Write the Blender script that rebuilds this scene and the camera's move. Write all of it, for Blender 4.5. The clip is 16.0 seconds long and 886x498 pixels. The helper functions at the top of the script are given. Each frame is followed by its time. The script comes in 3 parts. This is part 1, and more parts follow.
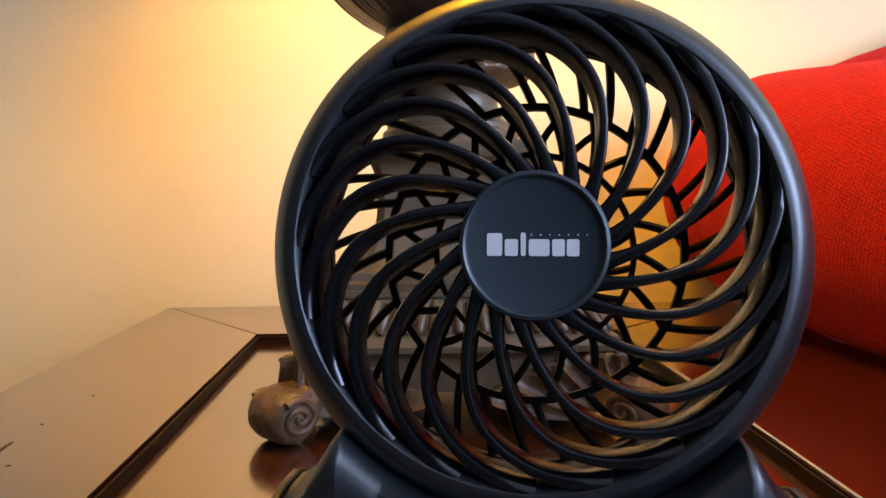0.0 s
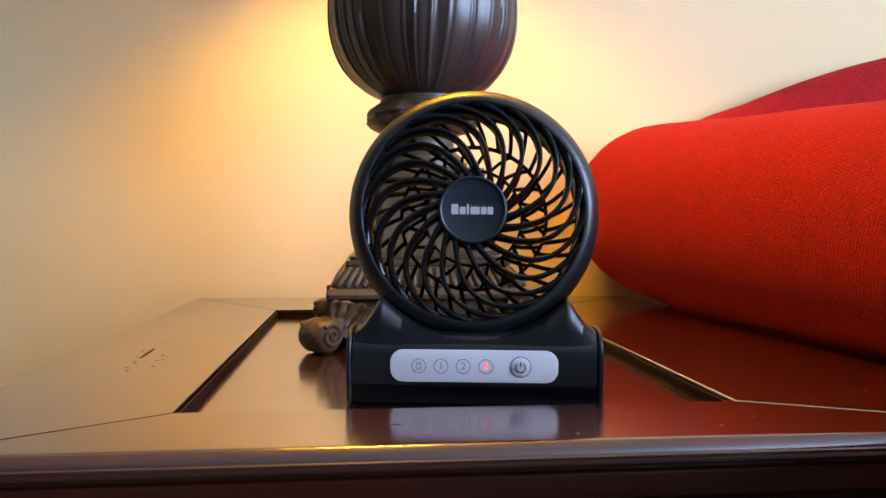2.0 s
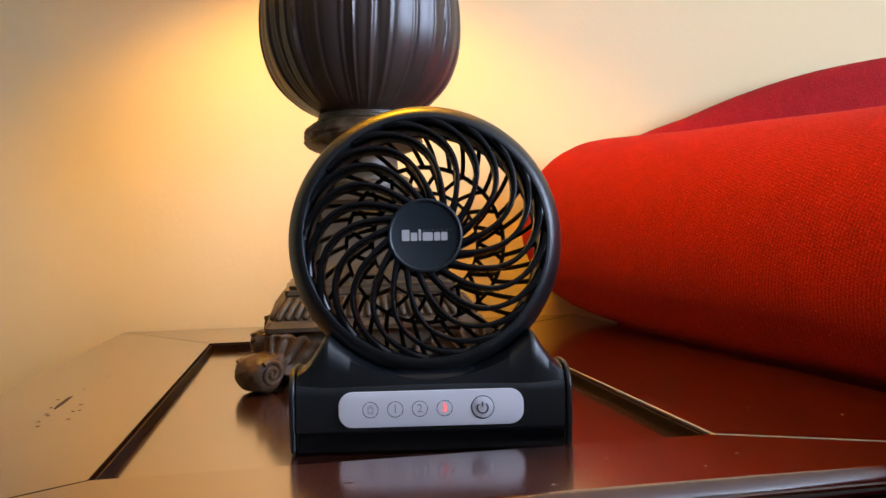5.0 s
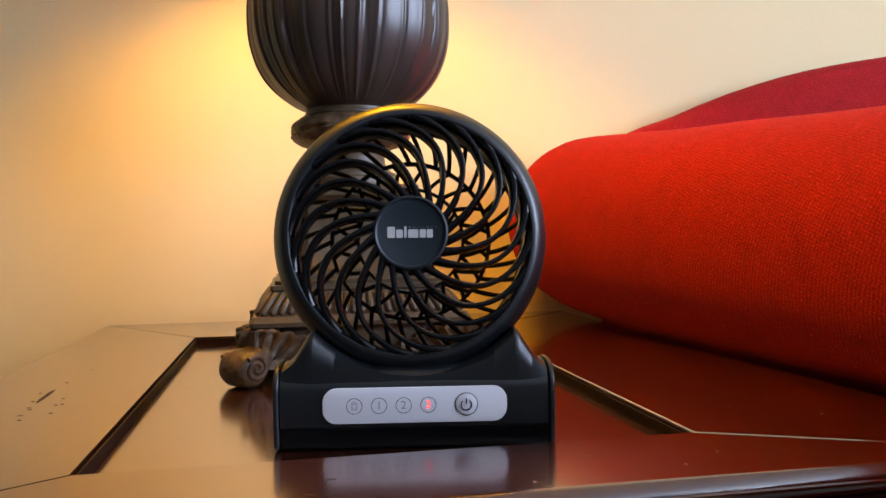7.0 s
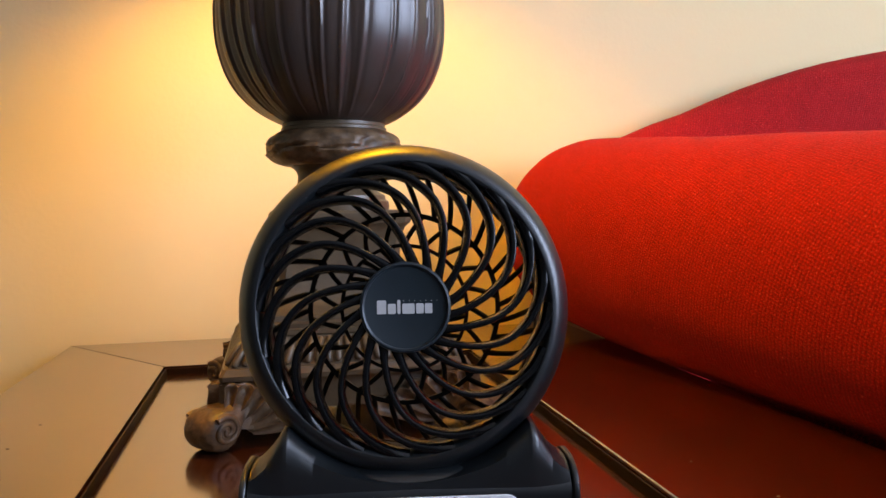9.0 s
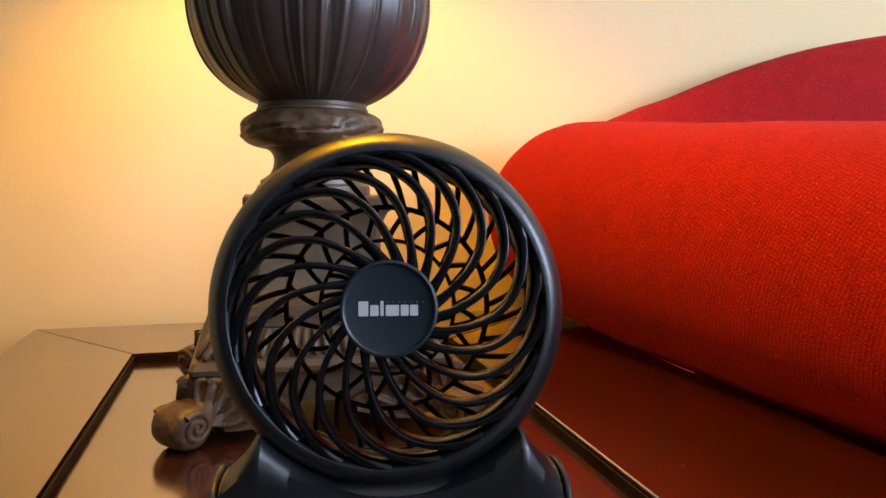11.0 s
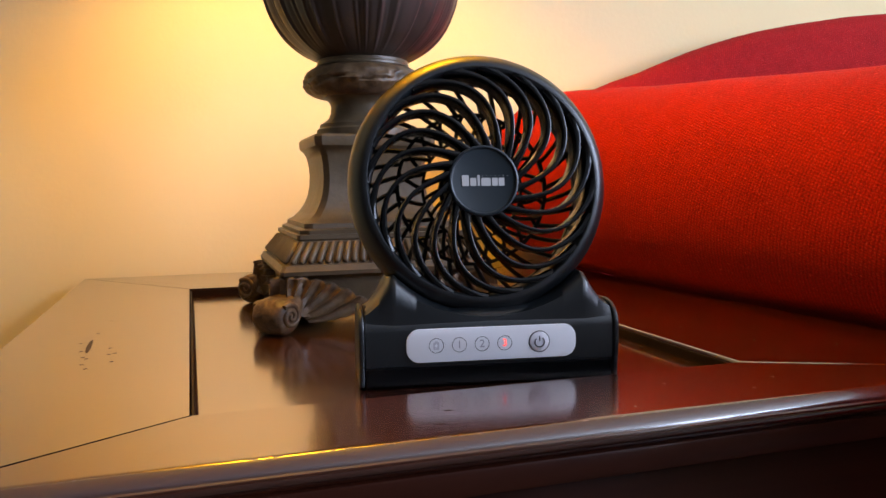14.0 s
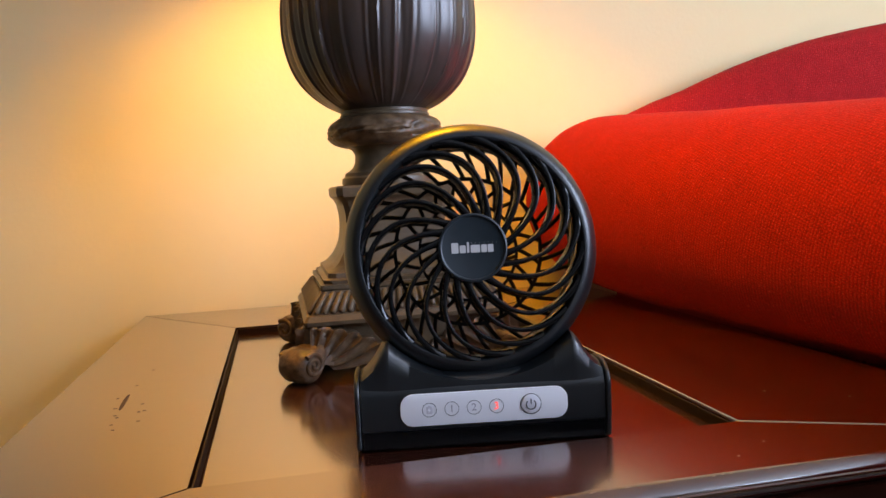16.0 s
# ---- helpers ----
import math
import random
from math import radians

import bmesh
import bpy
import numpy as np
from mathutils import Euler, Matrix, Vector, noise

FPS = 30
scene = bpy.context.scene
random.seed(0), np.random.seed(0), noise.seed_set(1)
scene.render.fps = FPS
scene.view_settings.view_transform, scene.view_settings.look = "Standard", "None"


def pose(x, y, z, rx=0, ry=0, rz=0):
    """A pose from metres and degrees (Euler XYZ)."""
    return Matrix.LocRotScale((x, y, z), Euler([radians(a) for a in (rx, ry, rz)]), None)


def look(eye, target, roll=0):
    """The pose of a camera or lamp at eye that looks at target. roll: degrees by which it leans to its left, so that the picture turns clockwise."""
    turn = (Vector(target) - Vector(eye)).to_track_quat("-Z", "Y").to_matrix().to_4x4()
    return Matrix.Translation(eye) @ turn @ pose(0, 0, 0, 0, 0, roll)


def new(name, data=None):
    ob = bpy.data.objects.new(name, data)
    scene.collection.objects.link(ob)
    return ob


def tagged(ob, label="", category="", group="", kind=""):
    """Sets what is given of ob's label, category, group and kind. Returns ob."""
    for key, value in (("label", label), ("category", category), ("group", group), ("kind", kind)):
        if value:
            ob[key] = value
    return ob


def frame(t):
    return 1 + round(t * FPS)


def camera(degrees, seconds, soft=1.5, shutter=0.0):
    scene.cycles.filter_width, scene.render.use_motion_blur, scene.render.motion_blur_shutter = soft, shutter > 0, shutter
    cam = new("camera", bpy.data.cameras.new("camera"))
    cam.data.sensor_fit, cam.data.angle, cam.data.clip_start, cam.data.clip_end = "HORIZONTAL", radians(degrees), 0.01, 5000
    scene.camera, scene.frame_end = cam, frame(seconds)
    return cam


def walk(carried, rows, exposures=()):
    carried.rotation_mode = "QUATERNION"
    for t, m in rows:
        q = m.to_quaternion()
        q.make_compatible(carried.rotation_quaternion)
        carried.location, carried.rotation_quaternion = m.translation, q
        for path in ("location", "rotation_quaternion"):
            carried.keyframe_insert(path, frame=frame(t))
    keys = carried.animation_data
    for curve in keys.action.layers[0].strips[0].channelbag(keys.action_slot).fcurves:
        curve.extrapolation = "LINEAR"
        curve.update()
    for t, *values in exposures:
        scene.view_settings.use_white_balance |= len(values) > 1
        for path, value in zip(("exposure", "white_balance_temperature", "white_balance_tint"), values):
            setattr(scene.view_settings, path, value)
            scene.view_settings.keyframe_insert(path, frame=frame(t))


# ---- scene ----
cam = camera(60.1, 16.0)
PATH = [
    (0, (0.1307, -0.1609, 0.1242), (0.2137, 1.8306, -0.0401), -0.28),
    (0.5, (0.1369, -0.1613, 0.1174), (0.2298, 1.8300, -0.0443), -0.47),
    (1, (0.1225, -0.2742, 0.0979), (0.2399, 1.7186, -0.0235), 0.41),
    (1.5, (0.1095, -0.3743, 0.0891), (0.2651, 1.6170, -0.0118), 0.18),
    (2, (0.0983, -0.4097, 0.0988), (0.3075, 1.5783, 0.0356), 0.18),
    (2.5, (0.0979, -0.4190, 0.0978), (0.3543, 1.5645, 0.0807), -0.18),
    (3, (0.1025, -0.4059, 0.0988), (0.4364, 1.5660, 0.0864), -0.59),
    (3.5, (0.0925, -0.3876, 0.1051), (0.4343, 1.5829, 0.0904), -1.05),
    (4, (0.0951, -0.3703, 0.1070), (0.4483, 1.5981, 0.0861), -1.43),
    (4.5, (0.0959, -0.3689, 0.1047), (0.4580, 1.5979, 0.0837), -1.41),
    (7, (0.0973, -0.3702, 0.1062), (0.4968, 1.5891, 0.0705), -0.68),
    (7.5, (0.0980, -0.3674, 0.1025), (0.5107, 1.5891, 0.0588), -0.66),
    (8, (0.1063, -0.3409, 0.1278), (0.5266, 1.6133, 0.0627), -0.95),
    (10.5, (0.1072, -0.2703, 0.1615), (0.5691, 1.6680, -0.0104), 0.03),
    (11, (0.1082, -0.2681, 0.1616), (0.5959, 1.6634, -0.0162), 0.10),
    (11.5, (0.0884, -0.2965, 0.1528), (0.6121, 1.6253, -0.0267), 0.53),
    (12, (0.0173, -0.3523, 0.1404), (0.6233, 1.5457, -0.0340), 0.04),
    (12.5, (-0.0158, -0.3719, 0.1250), (0.6545, 1.5057, -0.0343), -0.12),
    (13, (-0.0134, -0.3714, 0.0949), (0.6584, 1.5062, -0.0575), -0.08),
    (13.5, (-0.0065, -0.3691, 0.0893), (0.6395, 1.5174, -0.0651), -0.32),
    (14, (0.0031, -0.3675, 0.1040), (0.6263, 1.5263, -0.0544), -0.62),
    (14.5, (0.0071, -0.3613, 0.1028), (0.5984, 1.5425, -0.0581), -1.09),
    (15, (0.0050, -0.3673, 0.1014), (0.5508, 1.5504, -0.0557), -1.65),
    (15.5, (0.0259, -0.3850, 0.1273), (0.5130, 1.5483, -0.0307), -2.21),
    (16, (0.0515, -0.3933, 0.1433), (0.4709, 1.5561, -0.0119), -2.72),
]
walk(cam, [(t, look(eye, target, roll)) for t, eye, target, roll in PATH], [(0.0, 0.38, 7100, 19), (2.0, 0.24, 7100, 19), (4.0, 0.07, 7900, 19), (8.0, 0.07, 8100, 19), (12.5, 0.16, 8300, 19), (16.0, 0.14, 8300, 19)])

# ---------- light ----------
world = bpy.data.worlds.new("world")
scene.world = world
world.use_nodes = True
wn = world.node_tree.nodes
sky = wn.new("ShaderNodeTexSky")
sky.sky_type, sky.sun_disc = "NISHITA", False
sky.sun_elevation, sky.sun_rotation = radians(35), radians(70)
world.node_tree.links.new(sky.outputs[0], wn["Background"].inputs[0])
wn["Background"].inputs[1].default_value = 0.08

LAMP = Vector((0.1560, 0.3240, -0.008))


def lamp_light(name, kind, energy, color, m):
    data = bpy.data.lights.new(name, kind)
    data.energy, data.color = energy, color
    ob = new(name, data)
    ob.matrix_world = m
    return ob


bulb_light = lamp_light("bulb_light", "POINT", 18.2, (1.0, 0.555, 0.022), pose(LAMP.x - 0.040, LAMP.y - 0.035, 0.720))
bulb_light.data.shadow_soft_size = 0.08
window_light = lamp_light("window_light", "AREA", 270.0, (0.42, 0.62, 1.0), Matrix())
window_light.data.shape, window_light.data.size, window_light.data.size_y = "RECTANGLE", 1.6, 2.7
window_light.matrix_world = Matrix.Translation((2.62, -2.0, 1.1)) @ Euler((0, radians(90), 0)).to_matrix().to_4x4()


# ---------- materials ----------
def material(name, color, rough=0.5, metal=0.0, spec=0.5, ior=1.5, coat_ior=1.6, second=None, scale=30.0, mix=0.5, stretch=(1, 1, 1),
             bump=0.0, bump_scale=200.0, rough_var=0.0, coat=0.0, emit=None, strength=0.0):
    m = bpy.data.materials.new(name)
    m.use_nodes = True
    nt = m.node_tree
    N, L = nt.nodes, nt.links
    b = N["Principled BSDF"]
    b.inputs["Base Color"].default_value = (*color, 1)
    b.inputs["Roughness"].default_value = rough
    b.inputs["Metallic"].default_value = metal
    b.inputs["Specular IOR Level"].default_value = spec
    b.inputs["Coat Weight"].default_value = coat
    b.inputs["Coat Roughness"].default_value = 0.13
    b.inputs["Coat IOR"].default_value = coat_ior
    b.inputs["IOR"].default_value = ior
    if emit:
        b.inputs["Emission Color"].default_value = (*emit, 1)
        b.inputs["Emission Strength"].default_value = strength
    tc = N.new("ShaderNodeTexCoord")
    mp = N.new("ShaderNodeMapping")
    mp.inputs["Scale"].default_value = stretch
    L.new(tc.outputs["Object"], mp.inputs["Vector"])
    if second:
        n = N.new("ShaderNodeTexNoise")
        n.inputs["Scale"].default_value, n.inputs["Detail"].default_value = scale, 8
        n.inputs["Roughness"].default_value = 0.65
        L.new(mp.outputs[0], n.inputs["Vector"])
        r = N.new("ShaderNodeValToRGB")
        r.color_ramp.elements[0].position, r.color_ramp.elements[1].position = 0.5 - mix / 2, 0.5 + mix / 2
        r.color_ramp.elements[0].color, r.color_ramp.elements[1].color = (*color, 1), (*second, 1)
        L.new(n.outputs["Fac"], r.inputs[0])
        L.new(r.outputs[0], b.inputs["Base Color"])
    if rough_var:
        n2 = N.new("ShaderNodeTexNoise")
        n2.inputs["Scale"].default_value, n2.inputs["Detail"].default_value = 25, 6
        L.new(tc.outputs["Object"], n2.inputs["Vector"])
        mr = N.new("ShaderNodeMapRange")
        mr.inputs["To Min"].default_value, mr.inputs["To Max"].default_value = rough - rough_var, rough + rough_var
        L.new(n2.outputs["Fac"], mr.inputs["Value"])
        L.new(mr.outputs[0], b.inputs["Roughness"])
    if bump:
        n3 = N.new("ShaderNodeTexNoise")
        n3.inputs["Scale"].default_value, n3.inputs["Detail"].default_value = bump_scale, 5
        L.new(mp.outputs[0], n3.inputs["Vector"])
        bp = N.new("ShaderNodeBump")
        bp.inputs["Strength"].default_value, bp.inputs["Distance"].default_value = bump, 0.001
        L.new(n3.outputs["Fac"], bp.inputs["Height"])
        L.new(bp.outputs[0], b.inputs["Normal"])
    return m


def fabric_material(name, dark, light):
    """Chenille upholstery: crossed ribs of yarn, with single bright fibres."""
    m = bpy.data.materials.new(name)
    m.use_nodes = True
    N, L = m.node_tree.nodes, m.node_tree.links
    b = N["Principled BSDF"]
    b.inputs["Roughness"].default_value = 0.9
    b.inputs["Specular IOR Level"].default_value = 0.2
    b.inputs["Sheen Weight"].default_value = 0.06
    b.inputs["Sheen Roughness"].default_value = 0.45
    b.inputs["Sheen Tint"].default_value = (1.0, 0.15, 0.10, 1)
    tc = N.new("ShaderNodeTexCoord")
    mp = N.new("ShaderNodeMapping")
    mp.inputs["Rotation"].default_value = (0, 0, radians(18))
    L.new(tc.outputs["UV"], mp.inputs["Vector"])
    heights = []
    for direction, scale in (("X", 125.0), ("Y", 92.0)):
        w = N.new("ShaderNodeTexWave")
        w.bands_direction, w.wave_profile = direction, "SIN"
        w.inputs["Scale"].default_value, w.inputs["Distortion"].default_value = scale, 5.0
        w.inputs["Detail"].default_value, w.inputs["Detail Scale"].default_value = 4, 6.0
        L.new(mp.outputs[0], w.inputs["Vector"])
        heights.append(w)
    mul = N.new("ShaderNodeMath")
    mul.operation = "MULTIPLY"
    L.new(heights[0].outputs["Fac"], mul.inputs[0])
    L.new(heights[1].outputs["Fac"], mul.inputs[1])
    n = N.new("ShaderNodeTexNoise")
    n.inputs["Scale"].default_value, n.inputs["Detail"].default_value = 420, 4
    n.inputs["Roughness"].default_value = 0.75
    L.new(mp.outputs[0], n.inputs["Vector"])
    add = N.new("ShaderNodeMath")
    add.operation = "MULTIPLY_ADD"
    add.inputs[1].default_value = 0.42
    L.new(mul.outputs[0], add.inputs[0])
    L.new(n.outputs["Fac"], add.inputs[2])
    r = N.new("ShaderNodeValToRGB")
    r.color_ramp.elements[0].position, r.color_ramp.elements[1].position = 0.20, 0.92
    r.color_ramp.elements[0].color, r.color_ramp.elements[1].color = (*dark, 1), (*light, 1)
    big = N.new("ShaderNodeTexNoise")
    big.inputs["Scale"].default_value, big.inputs["Detail"].default_value = 38, 5
    big.inputs["Roughness"].default_value = 0.7
    L.new(mp.outputs[0], big.inputs["Vector"])
    worn = N.new("ShaderNodeMath")
    worn.operation = "MULTIPLY_ADD"
    worn.inputs[1].default_value = 0.34
    L.new(big.outputs["Fac"], worn.inputs[0])
    shift = N.new("ShaderNodeMath")
    shift.operation = "SUBTRACT"
    shift.inputs[1].default_value = 0.17
    L.new(add.outputs[0], shift.inputs[0])
    L.new(shift.outputs[0], worn.inputs[2])
    L.new(worn.outputs[0], r.inputs[0])
    # single pale fibres
    fib = N.new("ShaderNodeTexNoise")
    fib.inputs["Scale"].default_value, fib.inputs["Detail"].default_value = 480, 2
    L.new(mp.outputs[0], fib.inputs["Vector"])
    pick = N.new("ShaderNodeValToRGB")
    pick.color_ramp.elements[0].position, pick.color_ramp.elements[1].position = 0.63, 0.74
    L.new(fib.outputs["Fac"], pick.inputs[0])
    pale = N.new("ShaderNodeMix")
    pale.data_type = "RGBA"
    pale.inputs[7].default_value = (0.80, 0.075, 0.062, 1)
    L.new(pick.outputs[0], pale.inputs[0])
    L.new(r.outputs[0], pale.inputs[6])
    L.new(pale.outputs[2], b.inputs["Base Color"])
    bp = N.new("ShaderNodeBump")
    bp.inputs["Strength"].default_value, bp.inputs["Distance"].default_value = 0.7, 0.0015
    L.new(add.outputs[0], bp.inputs["Height"])
    L.new(bp.outputs[0], b.inputs["Normal"])
    return m


WALL = material("wall_paint", (0.80, 0.655, 0.37), 0.85, second=(0.775, 0.63, 0.345), scale=3, bump=0.25, bump_scale=160)
# for the unseen south and west walls: dark, so they bounce less light
WALL_DIM = material("brown_wall_covering", (0.26, 0.18, 0.11), 0.85, second=(0.22, 0.15, 0.09), scale=3, bump=0.25, bump_scale=160)
CEIL = material("ceiling_paint", (0.62, 0.60, 0.56), 0.9, second=(0.58, 0.56, 0.52), scale=4)
CARPET = material("carpet", (0.075, 0.055, 0.042), 0.95, second=(0.05, 0.037, 0.028), scale=90, bump=0.8, bump_scale=400)
WOOD = material("mahogany_veneer", (0.036, 0.0078, 0.0036), 0.22, second=(0.062, 0.0130, 0.0056), scale=9, stretch=(1.2, 14, 14),
                mix=0.6, bump=0.04, bump_scale=30, rough_var=0.04, coat=1.0, coat_ior=1.75, ior=1.6)
WOOD_SIDE = material("mahogany_veneer_side", (0.027, 0.0058, 0.0027), 0.20, second=(0.048, 0.0105, 0.0046), scale=9, stretch=(14, 1.2, 14),
                     mix=0.6, bump=0.04, bump_scale=30, rough_var=0.04, coat=1.0, coat_ior=2.4, ior=1.6)
WOOD_APRON = material("mahogany_apron", (0.030, 0.0062, 0.0032), 0.34, second=(0.050, 0.0112, 0.0052), scale=9, stretch=(1.2, 14, 14), mix=0.6,
                      bump=0.04, bump_scale=30, rough_var=0.04, spec=0.2)
# near-black colour that holds the shade of the recess wall
LIP_SHADE = material("dark_stained_lip", (0.010, 0.0038, 0.0025), 0.55, second=(0.016, 0.006, 0.004), scale=20, spec=0.15)
SCRATCH = material("bare_scratch", (0.03, 0.012, 0.008), 0.7)
CHIP = material("worn_edge", (0.27, 0.23, 0.19), 0.8, second=(0.14, 0.09, 0.06), scale=500)
BLACK = material("black_plastic", (0.0035, 0.0058, 0.0074), 0.38, spec=0.75, second=(0.0050, 0.0078, 0.0094), scale=60, bump=0.03, bump_scale=1500, rough_var=0.04)
GLOSS = material("gloss_black_plastic", (0.002, 0.0025, 0.003), 0.24, spec=0.42, rough_var=0.03)
HUB = material("hub_plastic", (0.007, 0.0145, 0.019), 0.40, second=(0.009, 0.017, 0.022), scale=80, rough_var=0.04)
DARK = material("inner_black_plastic", (0.003, 0.003, 0.0035), 0.5, spec=0.25, rough_var=0.05)
PANEL = material("white_panel", (0.93, 0.93, 0.96), 0.4, second=(0.91, 0.91, 0.95), scale=40)
SILVER = material("silver_print", (0.50, 0.48, 0.46), 0.45, second=(0.44, 0.43, 0.42), scale=300)
INK = material("dark_print", (0.03, 0.03, 0.04), 0.5)
FAINT = material("faint_print", (0.42, 0.40, 0.45), 0.5)
PALE_PRINT = material("pale_print", (0.62, 0.60, 0.65), 0.5)
RED_LED = material("red_light", (0.8, 0.1, 0.1), 0.5, emit=(1.0, 0.10, 0.10), strength=1.6)
BUTTON = material("button_plastic", (0.88, 0.88, 0.94), 0.3)
BRONZE = material("bronzed_resin", (0.046, 0.030, 0.0165), 0.42, second=(0.150, 0.098, 0.052), scale=45, mix=0.7, bump=0.25,
                  bump_scale=260, rough_var=0.1, spec=0.5)
BRONZE_ROUGH = material("worn_bronzed_resin", (0.028, 0.0145, 0.0075), 0.46, second=(0.19, 0.105, 0.050), scale=110, mix=0.45, bump=1.0,
                        bump_scale=130, rough_var=0.12)
URN = material("dark_urn_glaze", (0.034, 0.023, 0.018), 0.35, spec=0.60, second=(0.062, 0.043, 0.036), scale=6, stretch=(6, 6, 0.6), mix=0.6,
               bump=0.12, bump_scale=60, rough_var=0.07)
SHADE = material("shade_linen", (0.62, 0.50, 0.34), 0.9, second=(0.56, 0.45, 0.3), scale=200, bump=0.4, bump_scale=500)
SHADE_OUT = SHADE.node_tree.nodes["Material Output"]
shade_mix, shade_through = SHADE.node_tree.nodes.new("ShaderNodeMixShader"), SHADE.node_tree.nodes.new("ShaderNodeBsdfTranslucent")
shade_through.inputs["Color"].default_value = (0.92, 0.78, 0.56, 1)
SHADE.node_tree.links.new(SHADE.node_tree.nodes["Principled BSDF"].outputs[0], shade_mix.inputs[1])
SHADE.node_tree.links.new(shade_through.outputs[0], shade_mix.inputs[2])
SHADE.node_tree.links.new(shade_mix.outputs[0], SHADE_OUT.inputs["Surface"])
GLOW = material("bulb_glass", (0.9, 0.8, 0.6), 0.4, emit=(1.0, 0.62, 0.25), strength=6.0)
FABRIC = fabric_material("red_chenille", (0.115, 0.0026, 0.0030), (0.60, 0.0140, 0.0160))
FRAME_WHITE = material("white_gloss_paint", (0.78, 0.78, 0.76), 0.4, second=(0.74, 0.74, 0.72), scale=8)
GLASS = bpy.data.materials.new("window_glass")
GLASS.use_nodes = True
GLASS.node_tree.nodes["Principled BSDF"].inputs["Transmission Weight"].default_value = 1.0
GLASS.node_tree.nodes["Principled BSDF"].inputs["Roughness"].default_value = 0.0
GLASS.node_tree.nodes["Principled BSDF"].inputs["IOR"].default_value = 1.45


# ---------- mesh helpers ----------
def part(name, bm, mat, parent=None, label="", smooth=True, at=None, angle=40):
    bmesh.ops.recalc_face_normals(bm, faces=bm.faces)
    me = bpy.data.meshes.new(name)
    if mat is FABRIC and not bm.loops.layers.uv:
        uv = bm.loops.layers.uv.new("UVMap")
        for f in bm.faces:
            for l in f.loops:
                l[uv].uv = (l.vert.co.x + 0.3 * l.vert.co.z, l.vert.co.y + l.vert.co.z)
    if smooth:
        for f in bm.faces:
            f.smooth = True
        for e in bm.edges:
            if len(e.link_faces) == 2 and e.calc_face_angle(0) > radians(angle):
                e.smooth = False
    bm.to_mesh(me)
    bm.free()
    me.materials.append(mat)
    ob = new(name, me)
    if at is not None:
        ob.matrix_world = at
    if parent is not None:
        ob.parent = parent
    if label:
        tagged(ob, label)
    return ob


def thing(name, m, label, category, group="", kind=""):
    ob = new(name)
    ob.empty_display_size = 0.05
    ob.matrix_world = m
    return tagged(ob, label, category, group, kind)


def box(x0, x1, y0, y1, z0, z1, bevel=0.0, segments=2):
    bm = bmesh.new()
    bmesh.ops.create_cube(bm, size=1)
    bmesh.ops.transform(bm, matrix=Matrix.LocRotScale(((x0 + x1) / 2, (y0 + y1) / 2, (z0 + z1) / 2), None, (x1 - x0, y1 - y0, z1 - z0)), verts=bm.verts)
    if bevel:
        bmesh.ops.bevel(bm, geom=list(bm.edges), offset=bevel, segments=segments, affect="EDGES", profile=0.5)
    return bm


def prism(outline, y0, y1, bevel=0.0, axis="y"):
    """A solid over a closed outline; axis: the way it is thick."""
    put = {"y": lambda a, b, d: (a, d, b), "z": lambda a, b, d: (a, b, d), "x": lambda a, b, d: (d, a, b)}[axis]
    bm = bmesh.new()
    lo = [bm.verts.new(put(a, b, y0)) for a, b in outline]
    hi = [bm.verts.new(put(a, b, y1)) for a, b in outline]
    bm.faces.new(lo)
    bm.faces.new(hi[::-1])
    for i in range(len(lo)):
        j = (i + 1) % len(lo)
        bm.faces.new((lo[i], lo[j], hi[j], hi[i]))
    bmesh.ops.recalc_face_normals(bm, faces=bm.faces)
    if bevel:
        sharp = [e for e in bm.edges if len(e.link_faces) == 2 and e.calc_face_angle(0) > radians(35)]
        bmesh.ops.bevel(bm, geom=sharp, offset=bevel, segments=2, affect="EDGES", profile=0.5)
    return bm


def loft(rings, closed=False, caps=True):
    """Rings of points of one length, each a loop, joined in turn; closed joins the last to the first."""
    bm = bmesh.new()
    vs = [[bm.verts.new(p) for p in ring] for ring in rings]
    n = len(vs[0])
    pairs = list(zip(vs, vs[1:])) + ([(vs[-1], vs[0])] if closed else [])
    for a, b in pairs:
        for i in range(n):
            j = (i + 1) % n
            bm.faces.new((a[i], a[j], b[j], b[i]))
    if caps and not closed:
        bm.faces.new(vs[0][::-1])
        bm.faces.new(vs[-1])
    return bm


def turned(profile, seg=64, axis="z", closed=False, shape=None):
    """A turned solid of (radius, height) pairs; shape(angle, radius, height) may change the radius."""
    rings = []
    for r, h in profile:
        ring = []
        for i in range(seg):
            a = 2 * math.pi * i / seg
            q = shape(a, r, h) if shape else r
            ring.append((q * math.cos(a), q * math.sin(a), h) if axis == "z" else (q * math.cos(a), h, q * math.sin(a)))
        rings.append(ring)
    return loft(rings, closed, not closed)


def tube(points, radii, seg=8, flat=1.0):
    """A tapered rod along points."""
    pts = [Vector(p) for p in points]
    rings = []
    side = None
    for i, p in enumerate(pts):
        d = (pts[min(i + 1, len(pts) - 1)] - pts[max(i - 1, 0)]).normalized()
        if side is None:
            side = d.orthogonal().normalized()
        side = (side - d * side.dot(d)).normalized()
        up = d.cross(side)
        r = radii[i] if isinstance(radii, (list, tuple)) else radii
        rings.append([tuple(p + r * (math.cos(2 * math.pi * k / seg) * side + flat * math.sin(2 * math.pi * k / seg) * up)) for k in range(seg)])
    return loft(rings)


